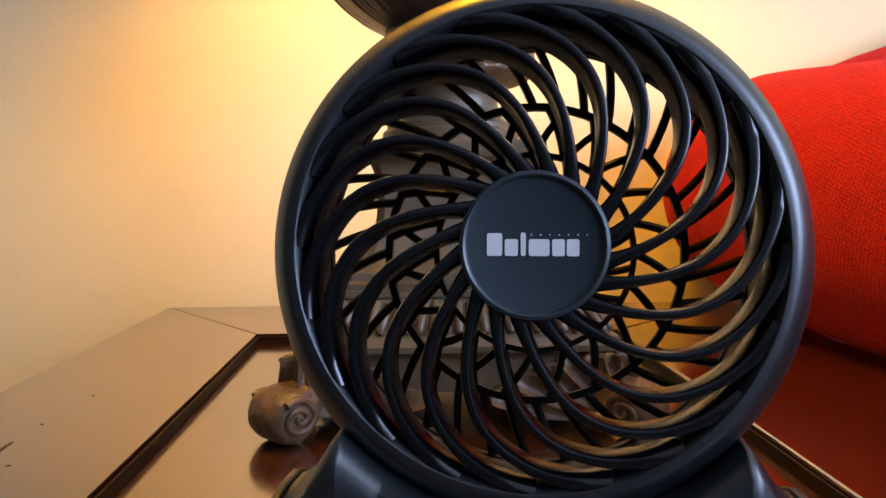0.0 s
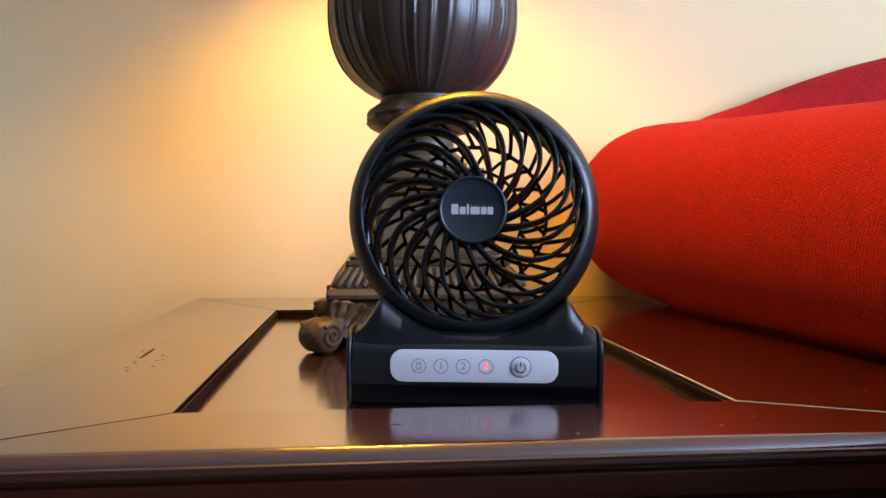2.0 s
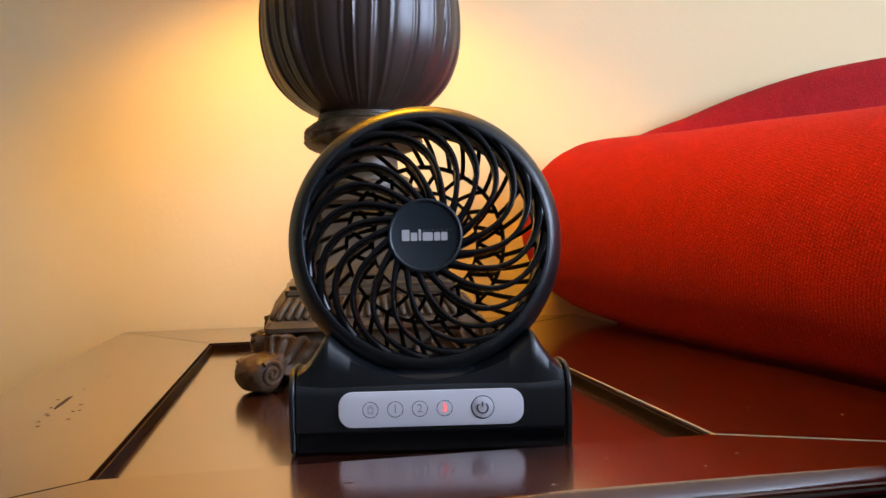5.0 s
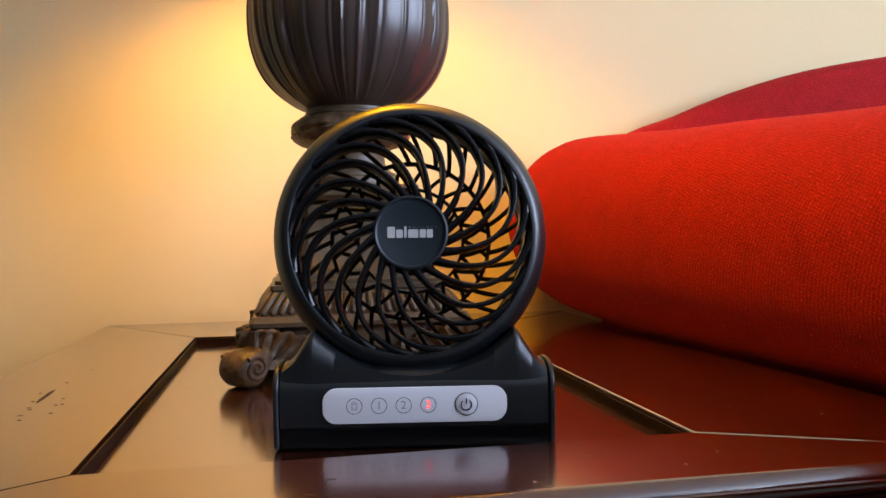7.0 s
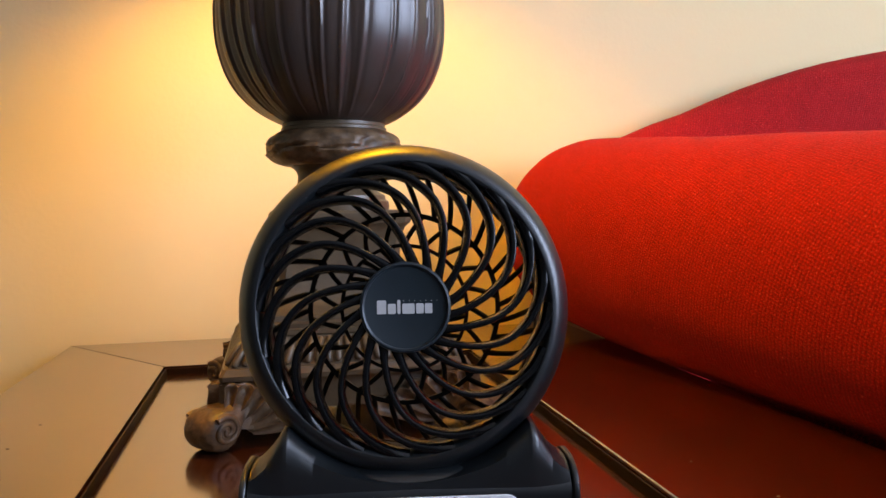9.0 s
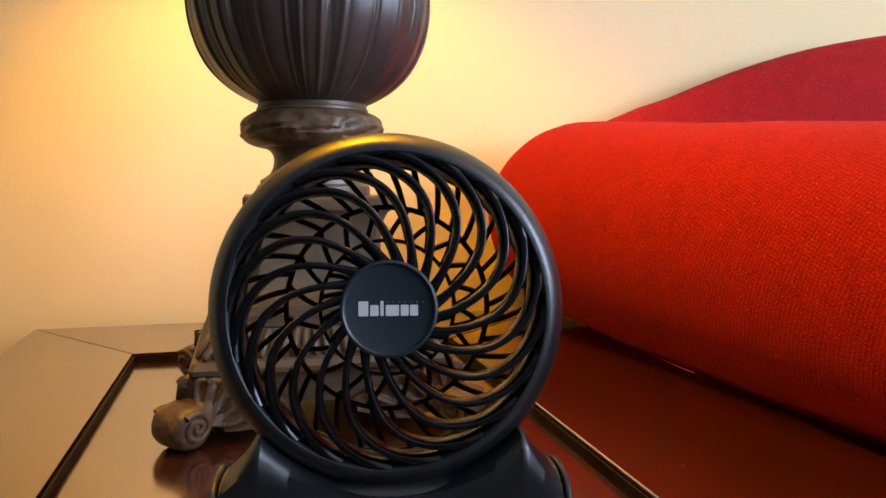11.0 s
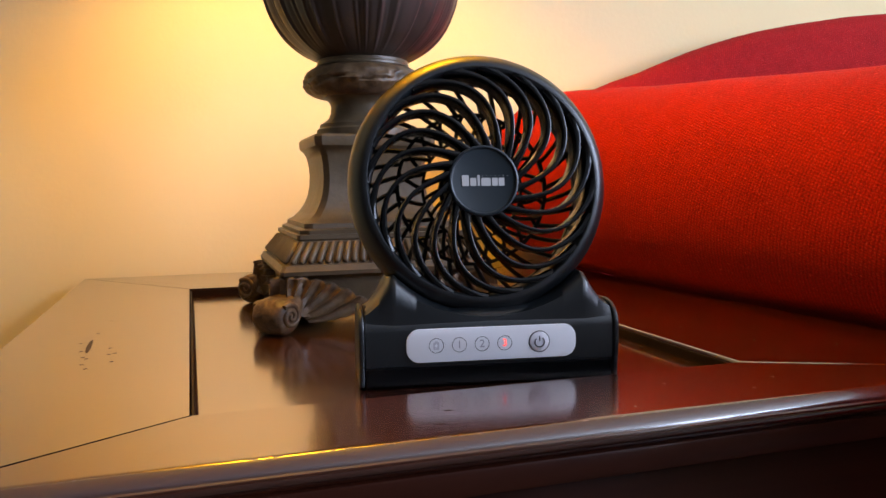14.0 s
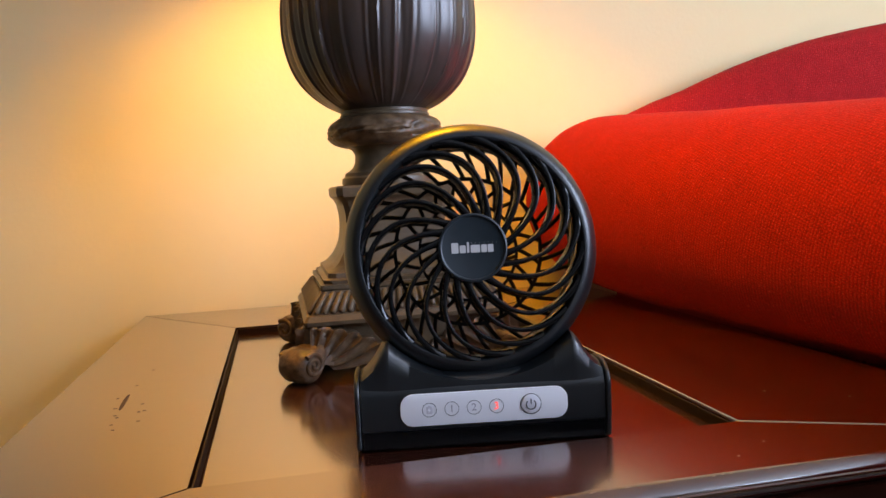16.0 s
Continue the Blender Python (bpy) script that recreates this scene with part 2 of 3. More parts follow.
def joined(*parts):
    bm = bmesh.new()
    for p in parts:
        me = bpy.data.meshes.new("join")
        p.to_mesh(me)
        p.free()
        bm.from_mesh(me)
        bpy.data.meshes.remove(me)
    return bm


def rounded(x0, x1, z0, z1, r, steps=8):
    pts = []
    for cx, cz, a0 in ((x1 - r, z1 - r, 0), (x0 + r, z1 - r, 90), (x0 + r, z0 + r, 180), (x1 - r, z0 + r, 270)):
        for i in range(steps + 1):
            a = radians(a0 + 90 * i / steps)
            pts.append((cx + r * math.cos(a), cz + r * math.sin(a)))
    return pts


def smooth_lerp(x, xs, ys):
    """Catmull-Rom through the pairs."""
    for i in range(len(xs) - 1):
        if x <= xs[i + 1] or i == len(xs) - 2:
            t = (x - xs[i]) / (xs[i + 1] - xs[i])
            p0, p3 = ys[max(i - 1, 0)], ys[min(i + 2, len(ys) - 1)]
            p1, p2 = ys[i], ys[i + 1]
            return 0.5 * (2 * p1 + (p2 - p0) * t + (2 * p0 - 5 * p1 + 4 * p2 - p3) * t * t + (3 * p1 - p0 - 3 * p2 + p3) * t ** 3)


# ---------- the room ----------
X0, X1, Y0, Y1, ZF, ZC = -5.5, 2.6, -8.0, 0.650, -0.60, 1.95
floor = tagged(part("floor", box(X0, X1, Y0, Y1, ZF - 0.1, ZF), CARPET, smooth=False), "brown carpeted floor under the table", "floor", kind="structure")
ceiling = tagged(part("ceiling", box(X0, X1, Y0, Y1, ZC, ZC + 0.1), CEIL, smooth=False), "plain off-white painted ceiling", "ceiling", kind="structure")
tagged(part("wall_north", box(X0, X1, Y1, Y1 + 0.12, ZF - 0.1, ZC + 0.1), WALL, smooth=False), "cream painted wall behind the lamp table", "wall", kind="structure")
tagged(part("wall_south", box(X0, X1, Y0 - 0.12, Y0, ZF - 0.1, ZC + 0.1), WALL_DIM, smooth=False), "unseen closing wall, kept dark brown to cut bounced light", "wall", kind="structure")
tagged(part("wall_west", box(X0 - 0.12, X0, Y0 - 0.12, Y1 + 0.12, ZF - 0.1, ZC + 0.1), WALL_DIM, smooth=False), "unseen closing wall, kept dark brown to cut bounced light", "wall", kind="structure")
WY0, WY1, WZ0, WZ1 = -3.4, -0.6, 0.25, 1.9
tagged(part("wall_east", joined(box(X1, X1 + 0.12, Y0 - 0.12, WY0, ZF - 0.1, ZC + 0.1), box(X1, X1 + 0.12, WY1, Y1 + 0.12, ZF - 0.1, ZC + 0.1),
                                box(X1, X1 + 0.12, WY0, WY1, ZF - 0.1, WZ0), box(X1, X1 + 0.12, WY0, WY1, WZ1, ZC + 0.1)), WALL, smooth=False),
       "cream painted wall with a window opening", "wall", kind="structure")
window = thing("window_1", pose(X1 + 0.08, 0, 0), "white framed window letting in cool daylight", "window", kind="structure")
for a, b, c, d in ((WY0, WY1, WZ0, WZ0 + 0.05), (WY0, WY1, WZ1 - 0.05, WZ1), (WY0, WY0 + 0.05, WZ0 + 0.05, WZ1 - 0.05), (WY1 - 0.05, WY1, WZ0 + 0.05, WZ1 - 0.05)):
    part("window_frame", box(0, 0.035, a, b, c, d, 0.003), FRAME_WHITE, window)
pane = part("pane", box(0.012, 0.016, WY0 + 0.05, WY1 - 0.05, WZ0 + 0.05, WZ1 - 0.05), GLASS, window, smooth=False)
pane.visible_shadow = False

# ---------- the table ----------
TH = 0.026
FL, FR, BR, BL = (-0.119, -0.079), (0.470, -0.079), (0.470, 0.635), (-0.119, 0.635)
IFL, IFR, IBR, IBL = (0.0, 0.0), (0.3066, 0.0), (0.3066, 0.4850), (0.0, 0.4850)
table = thing("end_table", pose(0, 0, 0), "dark mahogany end table with framed recessed top against the wall", "table")


def rail(outline, mat, bevel=0.0):
    return part("rail", prism(outline, -TH, 0, bevel, "z"), mat, table, "polished mahogany mitred frame rail", angle=10)


G = 0.0007
rail([(FL[0] - G * 2, FL[1] + G * 2), (IFL[0] - G, IFL[1] + G), (IBL[0] - G, IBL[1] - G), (BL[0] - G, BL[1] - G)], WOOD_SIDE)
rail([(FR[0], FR[1] + G), (FR[0], BR[1] - G), (IBR[0] + G, IBR[1] - G), (IFR[0] + G, IFR[1] + G)], WOOD_SIDE, 0.0017)
rail([(IBL[0], IBL[1] + G), (IBR[0], IBR[1] + G), (BR[0], BR[1]), (BL[0], BL[1])], WOOD)
# front rail with a rounded nosing
nose = [(0.0, 0.0), (-0.0685, 0.0), (-0.0700, 0.0), (-0.0715, -0.0003), (-0.0762, -0.0030), (-0.0772, -0.0042), (-0.0775, -0.0050), (-0.0785, -0.0056), (-0.0790, -0.0070), (-0.0788, -0.0086), (-0.0776, -0.0100), (-0.0755, -0.0108), (-0.0745, -0.0125), (-0.0740, -0.0132), (0.0, -0.0132)]
ring0, ring1 = [], []
for y, z in nose:
    y = min(0.0, y + 0.002)
    f = y / -0.079
    ring0.append((FL[0] * f + G, y, z))
    ring1.append((IFR[0] + (FR[0] - IFR[0]) * f - G, y, z))
part("rail", loft([ring0, ring1]), WOOD, table, "front mahogany rail with a worn rounded edge", angle=35)
part("lower_moulding", box(FL[0] + 0.004, FR[0] - 0.001, FL[1] + 0.0050, -0.0095, -TH, -0.0137, 0.0015), WOOD_APRON, table, "dark moulding under the front edge")
# recess: strips painted as the rail wall's shade, then the panel with a chamfered edge
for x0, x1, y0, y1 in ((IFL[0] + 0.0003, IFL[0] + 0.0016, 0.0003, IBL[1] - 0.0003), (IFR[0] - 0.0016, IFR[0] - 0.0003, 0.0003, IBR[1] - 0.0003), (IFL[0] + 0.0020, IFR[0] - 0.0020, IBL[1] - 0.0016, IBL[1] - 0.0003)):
    part("recess_lip", box(x0, x1, y0, y1, -TH, -0.0019, 0.0003), LIP_SHADE, table, "added dark strip inside the rail, painted as the recess wall's shade")
px0, px1, py0, py1 = IFL[0] + 0.0019, IFR[0] - 0.0019, -0.004, IBL[1] - 0.0019
part("panel", loft([[(x, y, z) for x, y in ((px0 + d, py0), (px1 - d, py0), (px1 - d, py1 - d), (px0 + d, py1 - d))] for d, z in ((0, -0.022), (0, -0.0090), (0.0012, -0.0081), (0.0018, -0.0080))]), WOOD_SIDE, table,
     "recessed polished mahogany centre panel", angle=8)
apron = prism([(FL[0] + 0.02, FL[1] + 0.014), (FR[0] - 0.02, FR[1] + 0.014), (BR[0] - 0.02, BR[1] - 0.014), (BL[0] + 0.02, BL[1] - 0.014)], -0.12, -TH, 0.002, "z")
part("apron", apron, WOOD_APRON, table, "dark mahogany apron under the top")
for lx, ly in ((FL[0] + 0.05, FL[1] + 0.045), (FR[0] - 0.05, FR[1] + 0.045), (BR[0] - 0.05, BR[1] - 0.045), (BL[0] + 0.05, BL[1] - 0.045)):
    leg = loft([[(lx + sx * s, ly + sy * s, z) for sx, sy in ((-1, -1), (1, -1), (1, 1), (-1, 1))] for z, s in ((ZF, 0.016), (-0.3, 0.02), (-0.12, 0.026))])
    part("leg", leg, WOOD_APRON, table)

# ---------- the sofa ----------
sofa = thing("sofa", pose(0, 0, 0), "red chenille sofa with padded rolled arm and humped back", "sofa")


def uv_loft(name, rings, mat, parent, label, caps=True):
    """A closed loft with a UV map in metres, so that the weave keeps its size."""
    bm = loft(rings, False, caps)
    uv = bm.loops.layers.uv.new("UVMap")
    bm.verts.index_update()
    n = len(rings[0])
    mid = rings[len(rings) // 2]
    acc = [0.0]
    for i in range(n):
        acc.append(acc[-1] + (Vector(mid[(i + 1) % n]) - Vector(mid[i])).length)
    runs = [0.0]
    for a, b in zip(rings, rings[1:]):
        runs.append(runs[-1] + (Vector(b[0]) - Vector(a[0])).length)
    for f in bm.faces:
        ids = [l.vert.index for l in f.loops]
        cols = [i % n for i in ids]
        wrap = len(ids) == 4 and 0 in cols and n - 1 in cols
        for l, i, c in zip(f.loops, ids, cols):
            if len(ids) > 4:
                l[uv].uv = (l.vert.co.x, l.vert.co.z)
            else:
                l[uv].uv = (acc[n] if wrap and c == 0 else acc[c], runs[i // n])
    return part(name, bm, mat, parent, label, angle=60)


def squircle(cx, cz, hw, hh, y, power=2.6, seg=48, lean=0.0):
    ring = []
    for i in range(seg):
        a = 2 * math.pi * i / seg
        c, s = math.cos(a), math.sin(a)
        x = hw * abs(c) ** (2 / power) * (1 if c > 0 else -1)
        z = hh * abs(s) ** (2 / power) * (1 if s > 0 else -1)
        ring.append((cx + x + lean * z, y, cz + z))
    return ring


arm_rings = []
ys = [0.610 - 0.085 * f for f in (0, 0.008, 0.03, 0.07, 0.12, 0.19, 0.28, 0.4, 0.55, 0.75)] + [0.525 - 0.049 * i for i in range(20)]
for y in ys:
    end = min(1.0, max(0.0, (y - 0.525) / 0.085))
    k = max(0.04, (1 - end ** 2.8) ** (1 / 2.8))
    kx = max(0.04, (1 - end ** 5) ** (1 / 5))
    top = smooth_lerp(y, [-0.45, -0.1, 0.15, 0.3, 0.42, 0.61], [0.168, 0.187, 0.202, 0.211, 0.220, 0.233])
    left = smooth_lerp(y, [-0.45, 0.105, 0.33, 0.535, 0.61], [0.454, 0.438, 0.411, 0.382, 0.373])
    bottom = smooth_lerp(y, [-0.45, 0.0, 0.22, 0.35, 0.48, 0.61], [-0.032, -0.022, -0.017, -0.011, 0.000, 0.012])
    hh, hw = (top - bottom) / 2, smooth_lerp(y, [-0.45, -0.09, 0.1, 0.26, 0.6], [0.14, 0.136, 0.125, 0.118, 0.106])
    wob = 0.0025 * noise.noise(Vector((0, y * 9, 1.0)))
    arm_rings.append(squircle(left + hw, (top + bottom) / 2 + wob, hw * kx, hh * k, y, 2.15))
uv_loft("armrest", arm_rings, FABRIC, sofa, "padded red rolled armrest over the table edge")
part("arm_panel", box(0.565, 0.625, -0.30, 0.450, ZF + 0.06, 0.030, 0.006, 3), FABRIC, sofa)
back_rings = []
crest = ([0.45, 0.55, 0.60, 0.687, 0.78, 0.875, 0.93, 1.0, 1.08, 1.35, 1.7, 2.0, 2.2], [0.190, 0.241, 0.259, 0.293, 0.323, 0.345, 0.355, 0.367, 0.376, 0.385, 0.375, 0.33, 0.25])
for i in range(41):
    x = 0.535 + (2.2 - 0.535) * i / 40
    zt = smooth_lerp(x, *crest)
    ring = []
    for j in range(40):
        a = 2 * math.pi * j / 40
        c, s = math.cos(a), math.sin(a)
        z0 = -0.45
        ring.append((x, 0.604 + 0.050 * abs(c) ** 0.7 * (1 if c > 0 else -1), (zt + z0) / 2 + (zt - z0) / 2 * abs(s) ** 0.35 * (1 if s > 0 else -1)))
    back_rings.append(ring)
uv_loft("backrest", back_rings, FABRIC, sofa, "humped red sofa back against the wall")
part("seat_base", box(0.58, 2.15, -0.28, 0.56, ZF + 0.06, -0.30, 0.015, 3), FABRIC, sofa)
part("seat_cushion", box(0.60, 2.13, -0.30, 0.55, -0.30, -0.15, 0.04, 4), FABRIC, sofa)
for lx, ly in ((0.50, -0.25), (0.50, 0.60), (2.1, -0.25), (2.1, 0.60)):
    part("foot", turned([(0.012, ZF), (0.02, ZF + 0.06), (0.02, ZF + 0.065)], 16), WOOD, sofa, at=pose(lx, ly, 0))

# ---------- the lamp ----------
lamp = thing("table_lamp", pose(LAMP.x, LAMP.y, LAMP.z, 0, 0, 0.0) @ Matrix.Scale(0.96, 4), "dark bronzed table lamp with ribbed urn body and clawed square base", "lamp")
# heights below are above the lamp's own foot


def square_ring(s, z, cut=0.06):
    """A square of half side s with slightly cut corners, points running round."""
    c = s * cut
    return [(s, -s + c, z), (s, s - c, z), (s - c, s, z), (-s + c, s, z), (-s, s - c, z), (-s, -s + c, z), (-s + c, -s, z), (s - c, -s, z)]


col = [(0.0712, 0.078), (0.0717, 0.082), (0.0672, 0.0835), (0.0667, 0.0875), (0.0614, 0.090), (0.0558, 0.096), (0.0515, 0.103), (0.0484, 0.111), (0.0468, 0.120), (0.0463, 0.129),
       (0.0468, 0.138), (0.0482, 0.146), (0.0506, 0.152), (0.0539, 0.155), (0.0548, 0.158), (0.0548, 0.163), (0.0534, 0.165), (0.0378, 0.165)]
part("column", loft([square_ring(s, z, 0.10) for s, z in col]), BRONZE, lamp, "concave square bronzed column", angle=30)
pl = [(0.0730, 0.046), (0.0912, 0.046), (0.0917, 0.0495), (0.0899, 0.052), (0.0889, 0.054), (0.0858, 0.0545), (0.0735, 0.0735), (0.0750, 0.075), (0.0750, 0.0785), (0.0645, 0.079)]
part("plinth", loft([square_ring(s, z, 0.03) for s, z in pl]), BRONZE, lamp, "flared square plinth with mouldings", angle=30)
for face in range(4):
    turn = Matrix.Rotation(face * math.pi / 2, 4, "Z")
    for i in range(23):
        x = (i - 11) / 11.0
        lo, hi = Vector((x * 0.0815, -0.0864, 0.056)), Vector((x * 0.0700, -0.0742, 0.0725))
        rib = tube([turn @ lo, turn @ lo.lerp(hi, 0.08), turn @ hi.lerp(lo, 0.08), turn @ hi], [0.0016, 0.0029, 0.0026, 0.0013], 8)
        part("rib", rib, BRONZE, lamp)
part("skirt", box(-0.082, 0.082, -0.082, 0.082, 0.021, 0.0465, 0.002), BRONZE, lamp, "plain recessed skirt under the plinth")


D = Vector((-1, -1, 0)).normalized()
TOE = D * 0.135 + Vector((0, 0, 0.0152))
SIDE = Vector((0, 0, 1)).cross(D)


def toe_mesh():
    """The worn drum of a scrolled foot: blunt across, rolled in front, drawn out towards the plinth."""
    bm = bmesh.new()
    bmesh.ops.create_uvsphere(bm, u_segments=72, v_segments=44, radius=1)
    for v in bm.verts:
        p = v.co.copy()
        out, sid, up = p.dot(D), p.dot(SIDE), p.z
        flat = abs(sid) ** 4 + (out * out + up * up) ** 2
        f = flat ** -0.25
        out, sid, up = out * f, sid * f, up * f
        bulge = 1 + 0.035 * noise.noise(p * 2.1) + 0.025 * noise.noise(p * 5.0) + 0.014 * noise.noise(p * 12.0)
        q = (D * out * 0.0172 + SIDE * sid * 0.0158 + Vector((0, 0, up * 0.0151))) * bulge
        if out < 0:
            q += Vector((0, 0, 0.016)) * out * out - D * 0.007 * out * out
        v.co = q + TOE
        v.co.z = max(v.co.z, 0.0003)
    return bm


def shell_mesh(way):
    """The fluted shell that spreads from the toe along one face of the plinth, with a scalloped rim."""
    out = Vector((0, -1, 0)) if way.x else Vector((-1, 0, 0))
    corner = way * -0.087 + out * 0.086
    nu, nv, lobes = 60, 14, 6
    front, back = [], []
    for i in range(nu + 1):
        f = i / nu
        rim = corner + way * (0.000 + 0.074 * f ** 1.15) + Vector((0, 0, 0.0455 - 0.026 * f ** 2.4)) + out * (0.004 - 0.004 * f)
        low = TOE - D * (0.008 + 0.010 * f) + way * (0.002 + 0.012 * f) + Vector((0, 0, 0.012 - 0.020 * f)) + out * (0.008 - 0.002 * f)
        mid = low.lerp(rim, 0.45) + out * 0.001 - Vector((0, 0, 0.001 + 0.006 * f))
        phase = f * lobes % 1.0
        lobe = math.sin(math.pi * phase)
        fr, bk = [], []
        for k in range(nv + 1):
            t = k / nv * (0.93 + 0.07 * lobe)
            p = low.lerp(mid, t).lerp(mid.lerp(rim, t), t)
            ridge = (1 - lobe) ** 1.6
            lip = math.exp(-((k / nv - 0.96) / 0.08) ** 2)
            fr.append(p + out * (0.0012 + (0.0052 * ridge + 0.0028 * lip) * min(1.0, 0.25 + t)))
            bk.append(p - out * 0.006)
        front.append(fr)
        back.append(bk)
    return loft([front[i] + back[i][::-1] for i in range(nu + 1)])


def scroll_mesh(sgn):
    """The raised spiral on a cheek of the toe."""
    c = TOE + D * 0.002 + Vector((0, 0, 0.0005))
    pts = []
    for k in range(48):
        a = 0.9 + k / 47 * 3.9 * math.pi
        r = 0.0120 * (1 - k / 52)
        pts.append(c + D * (r * math.cos(a)) + Vector((0, 0, 0.86 * r * math.sin(a))) + SIDE * sgn * (0.0149 + 0.0015 * (1 - r / 0.0120)))
    return tube(pts, [0.0023 * (1 - 0.4 * k / 47) for k in range(48)], 8)


foot_parts = [("scrolled_toe", toe_mesh)]
for way in (Vector((1, 0, 0)), Vector((0, 1, 0))):
    foot_parts.append(("fluted_shell", lambda way=way: shell_mesh(way)))
for sgn in (-1, 1):
    foot_parts.append(("scroll", lambda sgn=sgn: scroll_mesh(sgn)))
shank = lambda: tube([D * 0.116 + Vector((0, 0, 0.012)), D * 0.112 + Vector((0, 0, 0.030)), D * 0.115 + Vector((0, 0, 0.0455))], [0.017, 0.016, 0.012], 18)
meshes = None
for face in range(4):
    turn = Matrix.Rotation(face * math.pi / 2, 4, "Z")
    if meshes is None:
        foot = part("foot", shank(), BRONZE_ROUGH, lamp, "scrolled claw foot with shell flutes")
        made = [part(n, f(), BRONZE_ROUGH, foot, angle=70) for n, f in foot_parts]
        meshes = (foot.data, [(o.name.split(".")[0], o.data) for o in made])
    else:
        foot = tagged(new("foot", meshes[0]), "scrolled claw foot with shell flutes")
        foot.parent = lamp
        foot.matrix_basis = turn
        for n, me in meshes[1]:
            new(n, me).parent = foot
neck = [(0.0440, 0.165), (0.0445, 0.168), (0.0440, 0.172), (0.0415, 0.174), (0.0410, 0.177), (0.0375, 0.179), (0.0335, 0.182), (0.0312, 0.187), (0.0305, 0.193), (0.0312, 0.196), (0.0335, 0.1995), (0.0372, 0.2015), (0.0380, 0.206)]
part("neck", turned(neck, 56), BRONZE, lamp, "turned bronzed neck", angle=35)


def leafy(a, r, h):
    f = max(0.0, 1 - ((h - 0.2160) / 0.0146) ** 2)
    p = Vector((4.5 * math.cos(a), 4.5 * math.sin(a), h * 260))
    leaf = abs(math.sin(a * 4 + 2.2 * math.sin(h * 220) + 1.5 * noise.noise(p * 0.5)))
    return r + f * (0.0030 * leaf ** 0.6 - 0.001 + 0.0022 * noise.noise(p) + 0.0014 * noise.noise(p * 2.3))


wreath = [(0.038 + 0.0165 * math.sqrt(max(0, 1 - ((h - 0.2160) / 0.0144) ** 2)), h) for h in [0.2018 + 0.0284 * i / 18 for i in range(19)]]
part("leaf_ring", turned(wreath, 168, shape=leafy), BRONZE_ROUGH, lamp, "carved leaf wreath ring", angle=60)
part("collar", turned([(0.040, 0.2290), (0.0432, 0.2300), (0.0432, 0.2320), (0.0422, 0.2330), (0.0425, 0.2385), (0.042, 0.2405)], 56), BRONZE, lamp)
rnd = random.Random(5)
ribs = []
ang = 0.0
while ang < 2 * math.pi - 0.10:
    ribs.append((ang, rnd.choice((0.0009, 0.0014, 0.0018)), rnd.uniform(0.012, 0.022)))
    ang += rnd.choice((0.11, 0.16, 0.21, 0.24))


def urn_shape(a, r, h):
    q = r
    f = min(1.0, max(0.0, (r - 0.045) / 0.03)) * 0.85 + 0.15
    wob = 0.02 * math.sin(h * 25 + 3 * a)
    for c, amp, w in ribs:
        d = (a + wob - c + math.pi) % (2 * math.pi) - math.pi
        if abs(d) < 4 * w:
            q += f * amp * (math.exp(-(d / w) ** 2) - 0.55 * math.exp(-((d - 1.9 * w) / w) ** 2))
    return q + f * 0.0024 * (abs(math.sin(8.5 * a + 0.15 * math.sin(3 * a))) ** 0.7 - 0.7)


urn = []
for i in range(57):
    u = -0.935 + 1.85 * i / 56
    urn.append((0.0918 * (1 - abs(u) ** 2.35) ** (1 / 2.35), 0.3205 + 0.0915 * u))
part("urn", turned(urn, 420, shape=urn_shape), URN, lamp, "dark ribbed urn body", angle=70)
part("stem", turned([(0.034, 0.400), (0.036, 0.406), (0.026, 0.410), (0.018, 0.416), (0.014, 0.43), (0.012, 0.60), (0.02, 0.61), (0.02, 0.675)], 32), BRONZE, lamp)
shade = turned([(0.240, 0.532), (0.150, 0.84), (0.148, 0.84), (0.238, 0.532)], 72, closed=True)
part("shade", shade, SHADE, lamp, "plain linen lampshade")
bulb = part("bulb", turned([(0.012, 0.675), (0.016, 0.69), (0.028, 0.73), (0.032, 0.76), (0.026, 0.785), (0.012, 0.798), (0.002, 0.80)], 32), GLOW, lamp, "lit warm bulb", at=pose(-0.0417, -0.0365, 0))
bulb.visible_shadow = False

# ---------- the fan ----------
FAN = pose(0.1631, 0.0318, -0.008, 0, 0, -9.0)
fan = thing("desk_fan", FAN, "black plastic desk fan with spiral grille on the table", "fan")
HZ, HEAD_TILT = 0.1176, 8.0
half = 0.0715
side = [(0.0050, 0.0), (0.0018, 0.0006), (0.0006, 0.0024), (0.0002, 0.0060), (0.0, 0.0122), (-0.0012, 0.0130), (-0.0012, 0.032), (0.0, 0.0365), (0.003, 0.0405), (0.008, 0.0435), (0.016, 0.0450), (0.028, 0.0445), (0.038, 0.041),
        (0.045, 0.035), (0.049, 0.027), (0.0505, 0.016), (0.0505, 0.002), (0.0490, 0.0)]
body = part("base", prism(side, -half, half, 0.0, "x"), BLACK, fan, "black base housing with rounded top", angle=50)
part("lower_strip", prism([(0.0040, 0.0003), (0.0010, 0.0008), (-0.0002, 0.0028), (-0.0006, 0.0062), (-0.0008, 0.0116), (0.002, 0.0120), (0.006, 0.004)], -half + 0.0005, half - 0.0005, 0, "x"), GLOSS, body, "glossy black lower strip", angle=50)
